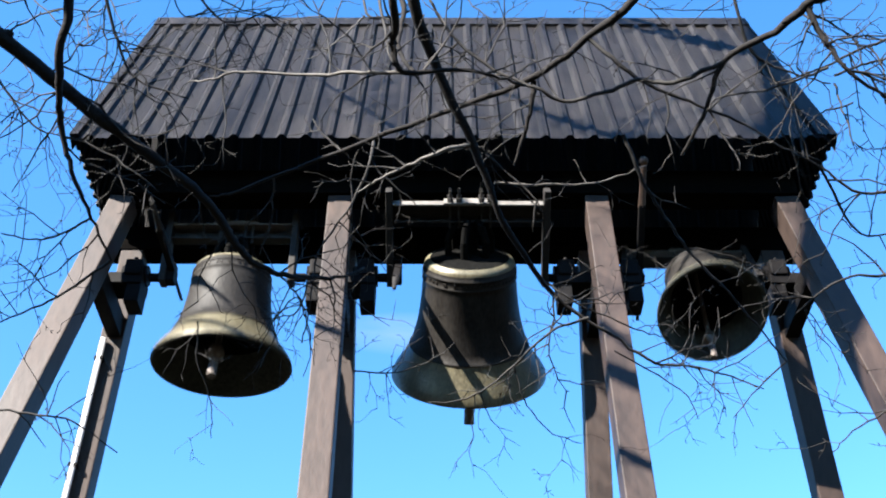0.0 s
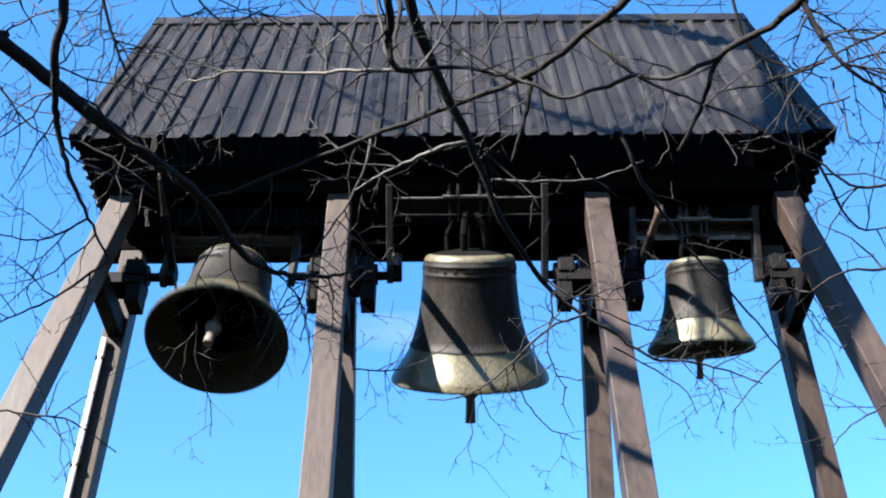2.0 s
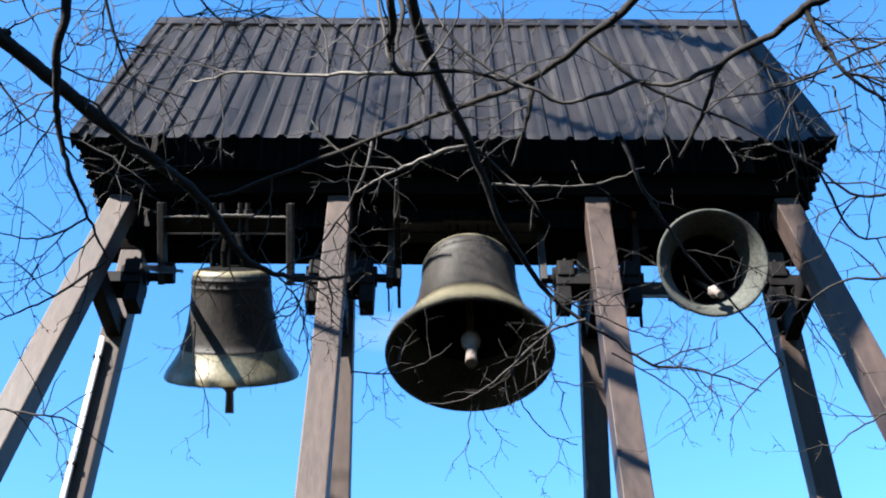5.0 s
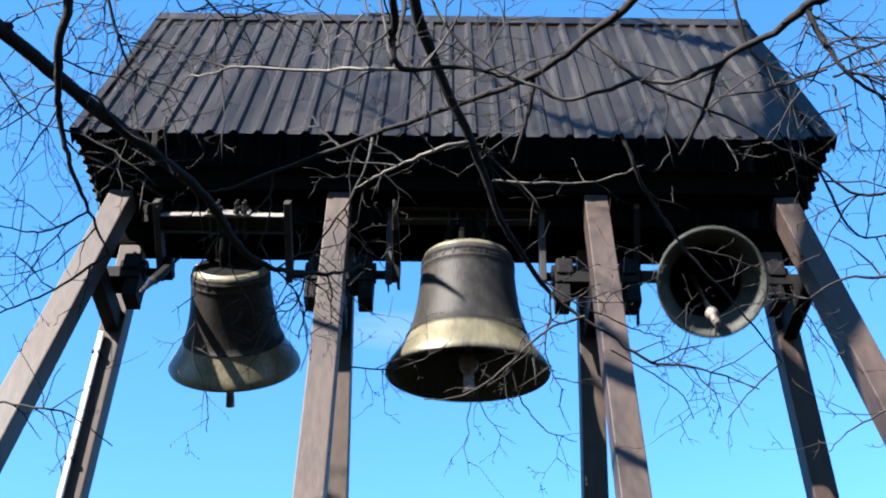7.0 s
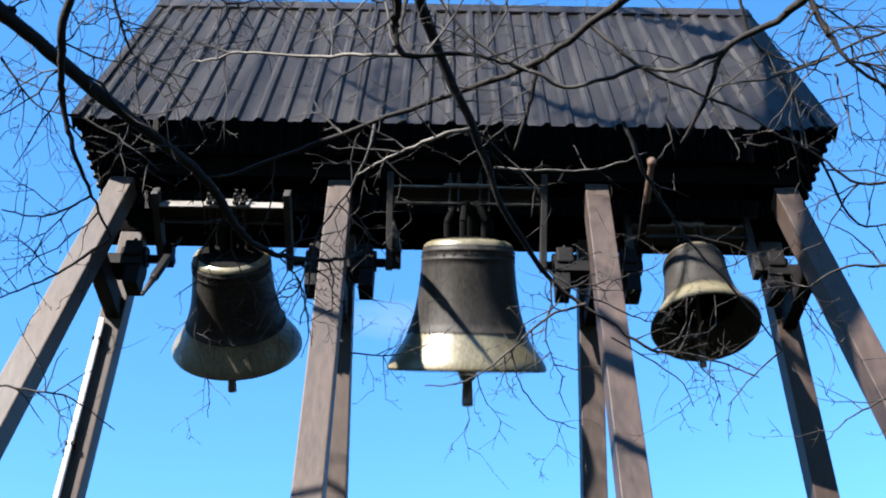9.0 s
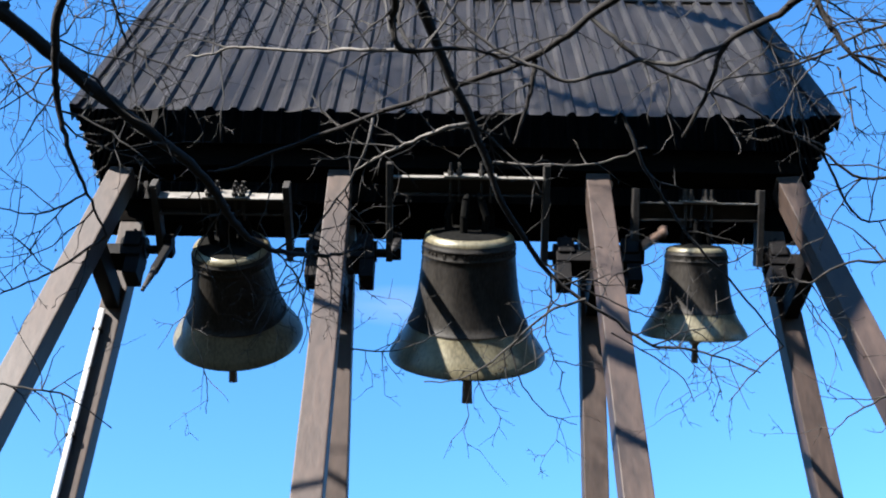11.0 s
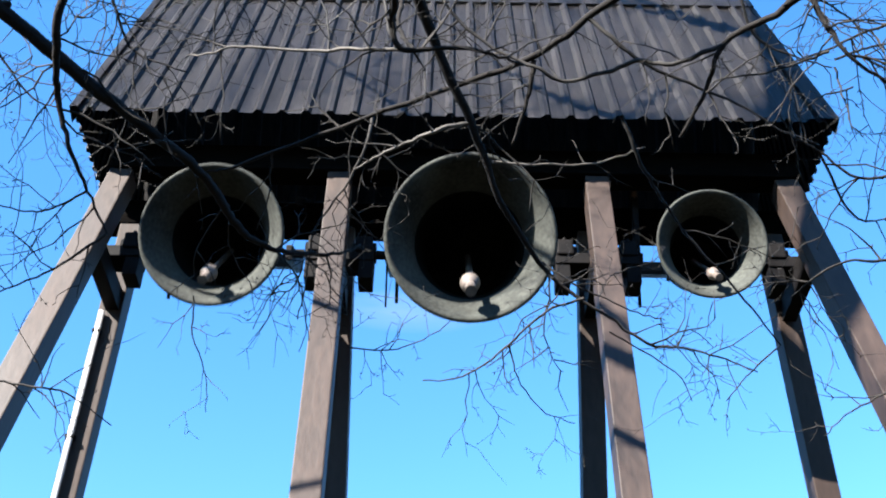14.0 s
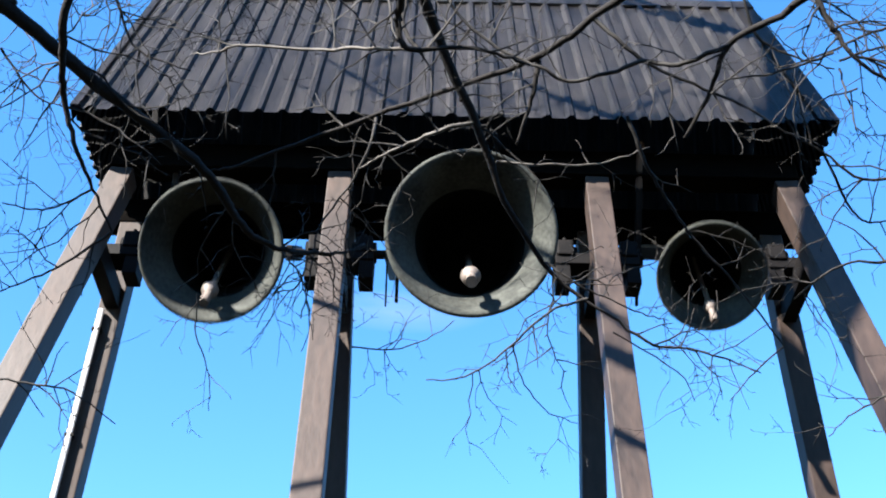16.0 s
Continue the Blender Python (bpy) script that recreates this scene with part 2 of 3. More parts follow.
for z in (6.1, 5.35, 4.6, 3.6, 2.4, 1.2):
    bm = bmesh.new()
    p = leg_point(1, 1, z) + off
    box(bm, p + Vector((0.0, 0.012, 0)), (0.062, 0.06, 0.026), None, 0.004)
    part("pipe_clip", bm, M_IRON, conduit, "dark pipe clip")

# ---- roof ----
roof = thing("roof", pose(0, 0, 0), "steep dark brown ribbed metal gable roof over the bells", "roof")
RIB = 0.1675
RIB_FROM = 0.053


def rib_line(x0, x1):
    """Across a trapezoid-ribbed sheet: place and height of its bends."""
    xs = [(x0, 0)]
    x = x0 + RIB_FROM
    while x + 0.1 < x1:
        xs += [(x + 0.030, 0), (x + 0.058, 1), (x + 0.087, 1), (x + 0.1045, 0)]
        x += RIB
    return xs + [(x1, 0)]


def sheet(y0, z0, y1, z1, x0, x1, lift=0.026):
    """Ribbed sheet from the lower edge (y0, z0) to the upper edge (y1, z1)."""
    bm = bmesh.new()
    n = Vector((0, -(z1 - z0), (y1 - y0))).normalized()
    if n.z < 0:
        n = -n
    grid = []
    for x, h in rib_line(x0, x1):
        col = []
        for k in range(7):
            u = k / 6
            o = n * (lift * h + 0.004 * noise.noise(Vector((x * 1.7, u * 3, y0))))
            col.append(bm.verts.new((x, y0 + (y1 - y0) * u + o.y, z0 + (z1 - z0) * u + o.z)))
        grid.append(col)
    for a, b in zip(grid, grid[1:]):
        for k in range(6):
            bm.faces.new((a[k], b[k], b[k + 1], a[k + 1]))
    bmesh.ops.solidify(bm, geom=bm.faces[:], thickness=0.003)
    return bm


part("roof_sheet", sheet(EAVE_Y, EAVE_Z, RIDGE_Y - 0.02, RIDGE_Z - 0.02, ROOF_L, ROOF_R), M_ROOF, roof, "ribbed dark brown metal roof sheet")
part("roof_sheet", sheet(BACK_Y, BACK_Z, RIDGE_Y + 0.02, RIDGE_Z - 0.02, ROOF_L, ROOF_R), M_ROOF, roof, "ribbed dark brown metal roof sheet")


def flashing(points, x0, x1, thick=0.006):
    """A folded metal strip: its fold line in the Y-Z plane, drawn out from x0 to x1."""
    bm = bmesh.new()
    a = [bm.verts.new((x0, y, z)) for y, z in points]
    b = [bm.verts.new((x1, y, z)) for y, z in points]
    for k in range(len(points) - 1):
        bm.faces.new((a[k], b[k], b[k + 1], a[k + 1]))
    bmesh.ops.solidify(bm, geom=bm.faces[:], thickness=thick)
    return bm


slope = Vector((RIDGE_Y - EAVE_Y, RIDGE_Z - EAVE_Z)).normalized()
nrm = Vector((-slope.y, slope.x))
p0 = Vector((RIDGE_Y, RIDGE_Z + 0.02)) + nrm * 0.03
low = p0 - slope * 0.19
part("ridge_cap", flashing([(low.x + 0.012, low.y - 0.012), (low.x, low.y), (p0.x, p0.y), (RIDGE_Y, RIDGE_Z + 0.045), (RIDGE_Y + 0.05, RIDGE_Z + 0.02), (RIDGE_Y + 0.11, RIDGE_Z - 0.14)], ROOF_L - 0.012, ROOF_R + 0.012), M_ROOF, roof, "folded metal ridge cap")
for x0, x1 in ((ROOF_L - 0.015, ROOF_L + 0.045), (ROOF_R - 0.12, ROOF_R + 0.015)):
    e = Vector((EAVE_Y, EAVE_Z)) + nrm * 0.032
    t = Vector((RIDGE_Y, RIDGE_Z - 0.02)) + nrm * 0.032
    bm = flashing([(e.x, e.y), (t.x, t.y)], x0, x1)
    xo = x0 if x0 < 0 else x1
    d = nrm * -0.13
    bm2 = bmesh.new()
    vs = [bm2.verts.new((xo, p.x, p.y)) for p in (e, t, t + d, e + d)]
    bm2.faces.new(vs)
    bmesh.ops.solidify(bm2, geom=bm2.faces[:], thickness=0.005)
    me = bpy.data.meshes.new("fold")
    bm2.to_mesh(me)
    bm2.free()
    bm.from_mesh(me)
    part("verge_flashing", bm, M_ROOF, roof, "folded metal strip along the roof edge")


def gable(x, out):
    """Upright ribbed sheet that closes an end of the roof."""
    bm = bmesh.new()
    lo, hi = [], []
    ys = []
    y = EAVE_Y + 0.02
    while y < BACK_Y - 0.05:
        for dy, h in ((0.0, 0), (0.045, 0), (0.057, 1), (0.087, 1)):
            ys.append((y + dy, h))
        y += 0.1
    for y, h in ys:
        if y > BACK_Y - 0.03:
            break
        zl = EAVE_Z - 0.012 if y < GABLE_Y else EAVE_Z + (y - GABLE_Y) / (BACK_Y - GABLE_Y) * (BACK_Z - EAVE_Z)
        zh = RIDGE_Z - 0.05 - ((RIDGE_Y - y) / (RIDGE_Y - EAVE_Y) * (RIDGE_Z - EAVE_Z) if y < RIDGE_Y else (y - RIDGE_Y) / (BACK_Y - RIDGE_Y) * (RIDGE_Z - BACK_Z))
        zh = max(zh, zl + 0.01)
        lo.append(bm.verts.new((x + out * 0.022 * h, y, zl)))
        hi.append(bm.verts.new((x + out * 0.022 * h, y, zh)))
    for k in range(len(lo) - 1):
        bm.faces.new((lo[k], lo[k + 1], hi[k + 1], hi[k]))
    bmesh.ops.solidify(bm, geom=bm.faces[:], thickness=0.003)
    return bm


part("gable_sheet", gable(ROOF_L + 0.03, -1), M_ROOF, roof, "upright ribbed metal gable sheet")
part("gable_sheet", gable(ROOF_R - 0.03, 1), M_ROOF, roof, "upright ribbed metal gable sheet")
# shade-coloured lining boards behind the back legs, up to the short back eave
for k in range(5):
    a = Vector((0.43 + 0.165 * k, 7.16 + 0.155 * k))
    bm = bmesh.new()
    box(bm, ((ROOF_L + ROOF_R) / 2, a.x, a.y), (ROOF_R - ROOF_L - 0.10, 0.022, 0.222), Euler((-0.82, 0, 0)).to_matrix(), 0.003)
    part("lining_board", bm, M_SHADED_BOARD, roof, "dark stained lining board with deep shade in its colour")

# ---- bells ----
# x, mouth radius, height, mouth below pivot, swing, lean of the swing, ends of the yoke, and (seconds, swings) of front turns
SPEC = {
    "large": (0.172, 0.558, 0.88, 0.728, 67.0, -2.8, -0.385, 0.70, ((1.254, 0), (9.69, 4), (16.02, 7))),
    "medium": (-1.495, 0.470, 0.745, 0.690, 67.2, 0.1, -1.98, -1.08, ((0.506, 0), (8.12, 4), (15.79, 8))),
    "small": (1.765, 0.368, 0.61, 0.530, 68.0, -2.9, 1.33, 2.20, ((1.465, 0), (8.585, 4), (15.755, 8))),
}
# tolling lever of each bell: place beside the yoke arm, height over the axle, rise, length
LEVER = {"large": (0.06, 0.09, 0.14, 0.72), "medium": (0.06, 0.05, 0.10, 0.76), "small": (0.045, 0.07, 0.18, 0.80)}
PIVOT = {"large": 6.556, "medium": 6.556, "small": 6.55}
MOVERS = []
# the line of the wall, from lip to shoulder: share of mouth radius, share of height
SOUND_BOW = [(1.0, -0.004), (0.992, 0.022), (0.955, 0.065), (0.90, 0.115), (0.845, 0.165), (0.795, 0.215), (0.755, 0.265)]
WAIST = [(0.767, 0.268), (0.762, 0.280), (0.750, 0.284), (0.715, 0.345), (0.680, 0.42), (0.650, 0.50), (0.625, 0.60), (0.606, 0.70), (0.594, 0.79), (0.588, 0.835), (0.596, 0.842), (0.596, 0.850), (0.586, 0.856),
         (0.583, 0.905), (0.591, 0.911), (0.591, 0.920), (0.580, 0.926), (0.570, 0.955)]
SHOULDER = [(0.570, 0.955), (0.562, 0.972), (0.540, 0.990), (0.495, 1.004)]
CROWN_TOP = [(0.495, 1.004), (0.42, 1.016), (0.28, 1.032), (0.12, 1.045), (0.0, 1.047)]
# inner wall in two tones, split where the lit lip meets the shade
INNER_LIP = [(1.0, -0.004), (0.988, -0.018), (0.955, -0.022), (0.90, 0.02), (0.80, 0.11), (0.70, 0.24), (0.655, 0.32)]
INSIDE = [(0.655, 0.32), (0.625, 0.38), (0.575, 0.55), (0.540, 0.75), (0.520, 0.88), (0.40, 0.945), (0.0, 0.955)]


def bell(key):
    x, R, H, drop, swing, lean, xl, xr, turns = SPEC[key]
    k = R / 0.549
    m0 = pose(x, 0, PIVOT[key])
    th = thing("swinging_bell", m0, key + " bronze church bell swinging from a cranked steel yoke", "bell", "church bells")

    def line(prof):
        return [(R * a, -drop + H * b) for a, b in prof]

    top = H - drop
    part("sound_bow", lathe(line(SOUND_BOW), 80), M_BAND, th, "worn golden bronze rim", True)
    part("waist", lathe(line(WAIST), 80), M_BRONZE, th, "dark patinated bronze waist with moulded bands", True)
    part("shoulder", lathe(line(SHOULDER), 64), M_BAND, th, "golden bronze shoulder", True)
    # the shade under the yoke is put into the colour of the top
    part("crown_top", lathe(line(CROWN_TOP), 64), M_SHADED_BRONZE, th, "domed bell top with shade in its colour", True)
    part("inner_lip", lathe(line(INNER_LIP), 64), M_LIP, th, "grey-green inner lip with a sunlit tone in its colour", True)
    part("inner_wall", lathe(line(INSIDE), 64), M_SHADED_BRONZE, th, "dark inner wall with deep shade in its colour", True)
    # relief band of raised marks below the shoulder
    bm = bmesh.new()
    rnd = random.Random(len(key))
    rb, zb = R * 0.588, -drop + H * 0.882
    for q in range(56):
        if rnd.random() < 0.18:
            continue
        a = 2 * math.pi * q / 56
        turn = Euler((0, 0, a + math.pi / 2)).to_matrix()
        box(bm, (rb * math.cos(a), rb * math.sin(a), zb + rnd.uniform(-0.003, 0.003) * k), (rnd.uniform(0.012, 0.026) * k, 0.006, rnd.uniform(0.012, 0.026) * k), turn)
    tagged(part("relief_band", bm, M_BRONZE, th, "band of worn raised ornament"), kind="stuff")
    # crown loops, coloured near-black for the shade under the yoke
    yr = 0.385 * (0.45 + 0.55 * k) + (0.085 if key == "large" else 0.0)
    yb = yr - 0.045
    for a in range(6):
        an = 2 * math.pi * a / 6 + 0.26
        c, sn = math.cos(an), math.sin(an)
        bm = bmesh.new()
        pts = [Vector((c * r * k, sn * r * k * 0.8, z)) for r, z in ((0.06, top + 0.005), (0.15, top + 0.03 * k), (0.155, (top + yb) / 2), (0.11, yb - 0.03), (0.06, yb))]
        for p, q in zip(pts, pts[1:]):
            rod(bm, p, q, 0.026 * k, None, 10)
        part("crown_loop", bm, M_SHADED_BRONZE, th)
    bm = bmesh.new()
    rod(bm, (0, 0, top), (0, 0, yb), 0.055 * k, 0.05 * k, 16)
    part("crown_post", bm, M_SHADED_BRONZE, th)
    # yoke: sunlit tone painted on the top flange, shade on web and arms
    bm = bmesh.new()
    xm, w = (xl + xr) / 2 - x, xr - xl
    box(bm, (xm, -0.004, yr + 0.072), (w - 0.05, 0.092, 0.012), None, 0.002)
    yoke = part("yoke_beam", bm, M_BEAM, th, "grey steel upper flange of the yoke, sunlit tone in its colour")
    bm = bmesh.new()
    box(bm, (xm, 0.036, yr + 0.008), (w - 0.05, 0.012, 0.112), None, 0.002)
    box(bm, (xm, -0.011, yr - 0.046), (w - 0.05, 0.080, 0.012), None, 0.002)
    part("yoke_web", bm, M_YOKE, yoke, "steel web and lower flange, shade put into the colour")
    for xe, sg in ((xl - x, -1), (xr - x, 1)):
        bm = bmesh.new()
        z0, z1 = -0.05, yr + 0.17
        box(bm, (xe, 0, (z0 + z1) / 2), (0.046, 0.11, z1 - z0), None, 0.006)
        part("yoke_arm", bm, M_YOKE, th, "grey steel yoke arm")
        bm = bmesh.new()
        rod(bm, (xe, 0, 0), (xe + sg * 0.10, 0, 0), 0.032, None, 14)
        part("axle", bm, M_IRON, th)
    for bx in (-0.135, -0.075, 0.075, 0.135):
        for by in (-0.035, 0.035):
            bm = bmesh.new()
            rod(bm, (bx * k, by, yb - 0.05), (bx * k, by, yr + 0.17), 0.010, None, 8)
            rod(bm, (bx * k, by, yr + 0.092), (bx * k, by, yr + 0.120), 0.022, None, 6)
            part("hanger_bolt", bm, M_YOKE, th, "steel hanger bolt with a nut")
    bm = bmesh.new()
    box(bm, (0, 0, yr + 0.084), (0.36 * k, 0.12, 0.016), None, 0.003)
    part("clamp_plate", bm, M_BEAM, th)
    # tolling lever through one end of the axle: long arm forward, short tail behind
    lx, lz, rise, reach = LEVER[key]
    lx += xl - x

    def along(l):
        return Vector((lx, -l, lz + rise * l))

    bm = bmesh.new()
    beam(bm, along(-0.06), along(reach * 0.62), 0.046, 0.05, 0.005)
    lever = part("tolling_lever", bm, M_IRON, th, "dark flat iron tolling lever")
    bm = bmesh.new()
    rod(bm, along(reach * 0.60), along(reach - 0.02), 0.026, 0.020 if key == "small" else 0.013, 12)
    bmesh.ops.create_uvsphere(bm, u_segments=14, v_segments=8, radius=0.032 if key == "small" else 0.014, matrix=Matrix.Translation(along(reach)))
    part("lever_end", bm, M_RUST if key == "small" else M_YOKE, lever, "rusty iron lever end" if key == "small" else "dull grey iron lever end")
    bm = bmesh.new()
    rod(bm, along(-0.05), along(-0.33), 0.012, None, 8)
    part("lever_tail", bm, M_IRON, lever)
    if key == "large":
        bm = bmesh.new()
        beam(bm, along(-0.05) + Vector((-0.075, 0, 0)), along(-0.36) + Vector((-0.075, 0, 0)), 0.012, 0.03, 0.002)
        part("lever_tail", bm, M_IRON, lever)
    bm = bmesh.new()
    box(bm, (lx - 0.02, 0.0, lz * 0.6), (0.085, 0.09, 0.10 + lz), None, 0.008)
    part("lever_clamp", bm, M_IRON, lever)
    # clapper
    cl = new("clapper")
    cl.parent = th
    zc = top - 0.11 * H
    cl.matrix_basis = pose(0, 0, zc)
    ln = zc + drop + 0.095 * k
    bm = bmesh.new()
    rod(bm, (0, 0, 0.05), (0, 0, -ln + 0.05), 0.017 * k + 0.004, 0.024 * k, 14)
    part("clapper_shaft", bm, M_CLAPPER, cl)
    rb = 0.064 * k
    prof = [(0.0, rb * 1.25)] + [(rb * math.sin(math.pi * q / 10) * (1 if q else 0), rb * 1.25 * math.cos(math.pi * q / 10)) for q in range(1, 10)] + [(0.0, -rb * 1.25)]
    bm = lathe([(r, z - ln + 0.03) for r, z in prof], 24)
    part("clapper_ball", bm, M_CLAPPER, cl, "rusty iron clapper ball", True)
    bm = bmesh.new()
    rod(bm, (0, 0, -ln + 0.0), (0, 0, -ln - 0.205 * k), 0.030 * k, 0.037 * k, 16)
    part("clapper_flight", bm, M_CLAPPER, cl, "blunt iron clapper tail")
    MOVERS.append((th, cl, m0, cl.matrix_basis.copy(), swing, lean, turns))
    return th


for key in SPEC:
    bell(key)


# ---- tree ----
def tube(vs, fs, pts, radii, seg):
    base = len(vs)
    up = Vector((0.3, 0.2, 0.9))
    for k, (p, r) in enumerate(zip(pts, radii)):
        d = (pts[min(k + 1, len(pts) - 1)] - pts[max(k - 1, 0)]).normalized()
        a = d.cross(up)
        a = a.normalized() if a.length > 1e-3 else Vector((1, 0, 0))
        b = d.cross(a)
        for q in range(seg):
            w = 2 * math.pi * q / seg
            vs.append(tuple(p + (a * math.cos(w) + b * math.sin(w)) * r))
    for k in range(len(pts) - 1):
        for q in range(seg):
            j = (q + 1) % seg
            fs.append((base + k * seg + q, base + k * seg + j, base + (k + 1) * seg + j, base + (k + 1) * seg + q))
    fs.append(tuple(base + q for q in range(seg)))
    fs.append(tuple(base + (len(pts) - 1) * seg + q for q in range(seg)))


def smooth_line(pts, steps, wob, rnd):
    """A bent line through the points, with small knees."""
    pts = [Vector(p) for p in pts]
    ext = [pts[0] * 2 - pts[1]] + pts + [pts[-1] * 2 - pts[-2]]
    out_ = []
    for k in range(1, len(ext) - 2):
        p0_, p1, p2, p3 = ext[k - 1:k + 3]
        for q in range(steps):
            t = q / steps
            out_.append(0.5 * (2 * p1 + (p2 - p0_) * t + (2 * p0_ - 5 * p1 + 4 * p2 - p3) * t * t + (3 * p1 - p0_ - 3 * p2 + p3) * t ** 3))
    out_.append(pts[-1])
    return [p + Vector((rnd.uniform(-wob, wob), rnd.uniform(-wob, wob), rnd.uniform(-wob, wob))) if 0 < k < len(out_) - 1 else p for k, p in enumerate(out_)]


def raw_part(name, vs, fs, mat, parent, label=""):
    me = bpy.data.meshes.new(name)
    me.from_pydata(vs, [], fs)
    me.validate()
    me.shade_smooth()
    me.materials.append(mat)
    ob = new(name, me)
    ob.parent = parent
    if label:
        tagged(ob, label)
    return ob


tree = thing("bare_tree", pose(0, 0, 0), "leafless winter tree with dark drooping branches and fine twigs", "tree")
VIEW = Vector((0, 0.767, 0.641))


def twig(vs, fs, start, way, length, r, rnd, depth, droop=0.05):
    n = max(3, int(length / 0.045))
    p, d, pts = start.copy(), way.normalized(), [start.copy()]
    zig = rnd.choice((-1, 1))
    for k in range(n):
        across = d.cross(VIEW)
        zig = -zig
        kink = across * zig * rnd.uniform(0.05, 0.30) + Vector((rnd.gauss(0, 0.17), rnd.gauss(0, 0.13), rnd.gauss(0, 0.15) - droop))
        d = (d + kink).normalized()
        p = p + d * (length / n) * rnd.uniform(0.7, 1.3)
        pts.append(p.copy())
        if rnd.random() < 0.22:
            b = (d * 0.8 + across * zig).normalized()
            rb = max(r * 0.55, 0.0011)
            tube(vs, fs, [p, p + b * 0.006, p + b * rnd.uniform(0.010, 0.018)], [rb, rb * 1.25, rb * 0.3], 4)
    tube(vs, fs, pts, [r * (1 - 0.62 * k / n) * (1.0 if k % 2 else 1.18) for k in range(n + 1)], 5 if r > 0.0022 else 4)
    if depth > 0:
        side = rnd.choice((-1, 1))
        for k in range(1, n + 1):
            if rnd.random() < (0.42 if depth > 1 else 0.30):
                side = -side
                dk = (pts[k] - pts[k - 1]).normalized()
                across = dk.cross(VIEW)
                across = across.normalized() if across.length > 1e-3 else Vector((1, 0, 0))
                w = dk * rnd.uniform(0.4, 1.0) + across * side * rnd.uniform(0.5, 1.1) + VIEW * rnd.gauss(0, 0.35)
                twig(vs, fs, pts[k], w, length * rnd.uniform(0.25, 0.60), max(0.0012, r * 0.64), rnd, depth - 1, droop)
    elif rnd.random() < 0.5:
        q = pts[-1]
        tube(vs, fs, [q, q + d * 0.006, q + d * 0.014], [r * 0.7, r * 1.1, r * 0.3], 4)


def limb(pts, r0, r1, twigs=0, reach=0.35, seed=0, label="", from_k=0, tr=0.0034, pale=False):
    rnd = random.Random(seed)
    line = smooth_line(pts, 5, 0.0035, rnd)
    n = len(line)
    vs, fs = [], []
    rad = [(r0 + (r1 - r0) * k / (n - 1)) * (1 + 0.17 * noise.noise(line[k] * 11)) for k in range(n)]
    tube(vs, fs, line, rad, 9)
    # healed knots
    for k in range(3, n - 2, 5):
        if rnd.random() < 0.75:
            w = Vector((rnd.gauss(0, 1), rnd.gauss(0, 1), rnd.gauss(0, 1))).normalized()
            tube(vs, fs, [line[k], line[k] + w * rad[k] * 1.1, line[k] + w * rad[k] * 1.5], [rad[k] * 0.7, rad[k] * 0.6, rad[k] * 0.3], 6)
    ob = raw_part("limb", vs, fs, M_SUNLIT_BARK if pale else M_BARK if r0 > 0.0085 else M_TWIG, tree, label)
    for q in range(twigs):
        k = rnd.randrange(max(1, from_k * 5), n - 1)
        d = (line[k + 1] - line[k - 1]).normalized()
        across = d.cross(VIEW).normalized() * rnd.choice((-1, 1))
        w = d * rnd.uniform(0.2, 1.0) + across * rnd.uniform(0.5, 1.2) + VIEW * rnd.gauss(0, 0.3)
        tv, tf = [], []
        twig(tv, tf, line[k], w, reach * rnd.uniform(0.5, 1.3), min(rad[k] * 0.7, tr * rnd.uniform(0.7, 1.3)), rnd, 2)
        raw_part("twig", tv, tf, M_TWIG, ob)
    return ob


FORK = (0.75, -7.35, 3.9)
rnd0 = random.Random(5)
vs, fs = [], []
line = smooth_line([(0.95, -7.75, -0.05), (0.93, -7.72, 0.6), (0.88, -7.6, 1.9), (0.80, -7.45, 3.1), FORK], 6, 0.01, rnd0)
tube(vs, fs, line, [0.21 - 0.11 * k / (len(line) - 1) + (0.09 if k == 0 else 0.04 if k == 1 else 0) for k in range(len(line))], 16)
raw_part("trunk", vs, fs, M_BARK, tree, "grey-brown ridged tree trunk")
# limbs: bend points, girth at both ends, count and reach of the twigs
limb([FORK, (-0.6, -6.4, 5.0), (-1.62, -4.55, 4.50), (-1.4, -4.16, 4.27), (-1.27, -4.03, 4.21), (-1.17, -3.94, 4.17), (-1.03, -3.82, 4.11), (-0.9, -3.72, 4.06), (-0.81, -3.60, 4.06), (-0.75, -3.48, 4.06), (-0.70, -3.38, 4.02), (-0.65, -3.3, 4.0), (-0.57, -3.22, 4.01), (-0.48, -3.14, 4.06), (-0.37, -3.08, 4.11), (-0.3, -3.02, 4.2)], 0.03, 0.0045, 9, 0.3, 1, from_k=3)
limb([(-0.6, -6.4, 5.0), (-1.0, -4.9, 4.75), (-1.03, -4.33, 4.17), (-1.06, -4.21, 4.03), (-1.08, -4.09, 3.96), (-1.09, -3.99, 3.92), (-1.06, -3.91, 3.83), (-1.02, -3.79, 3.76), (-0.98, -3.67, 3.7)], 0.018, 0.003, 9, 0.28, 2, from_k=2)
limb([FORK, (0.2, -6.2, 5.3), (-0.15, -4.6, 5.2), (-0.12, -4.04, 4.6), (-0.03, -3.76, 4.43), (0.09, -3.57, 4.28), (0.19, -3.37, 4.12), (0.37, -3.13, 3.99), (0.57, -3.05, 3.88)], 0.029, 0.005, 8, 0.3, 3, from_k=3)
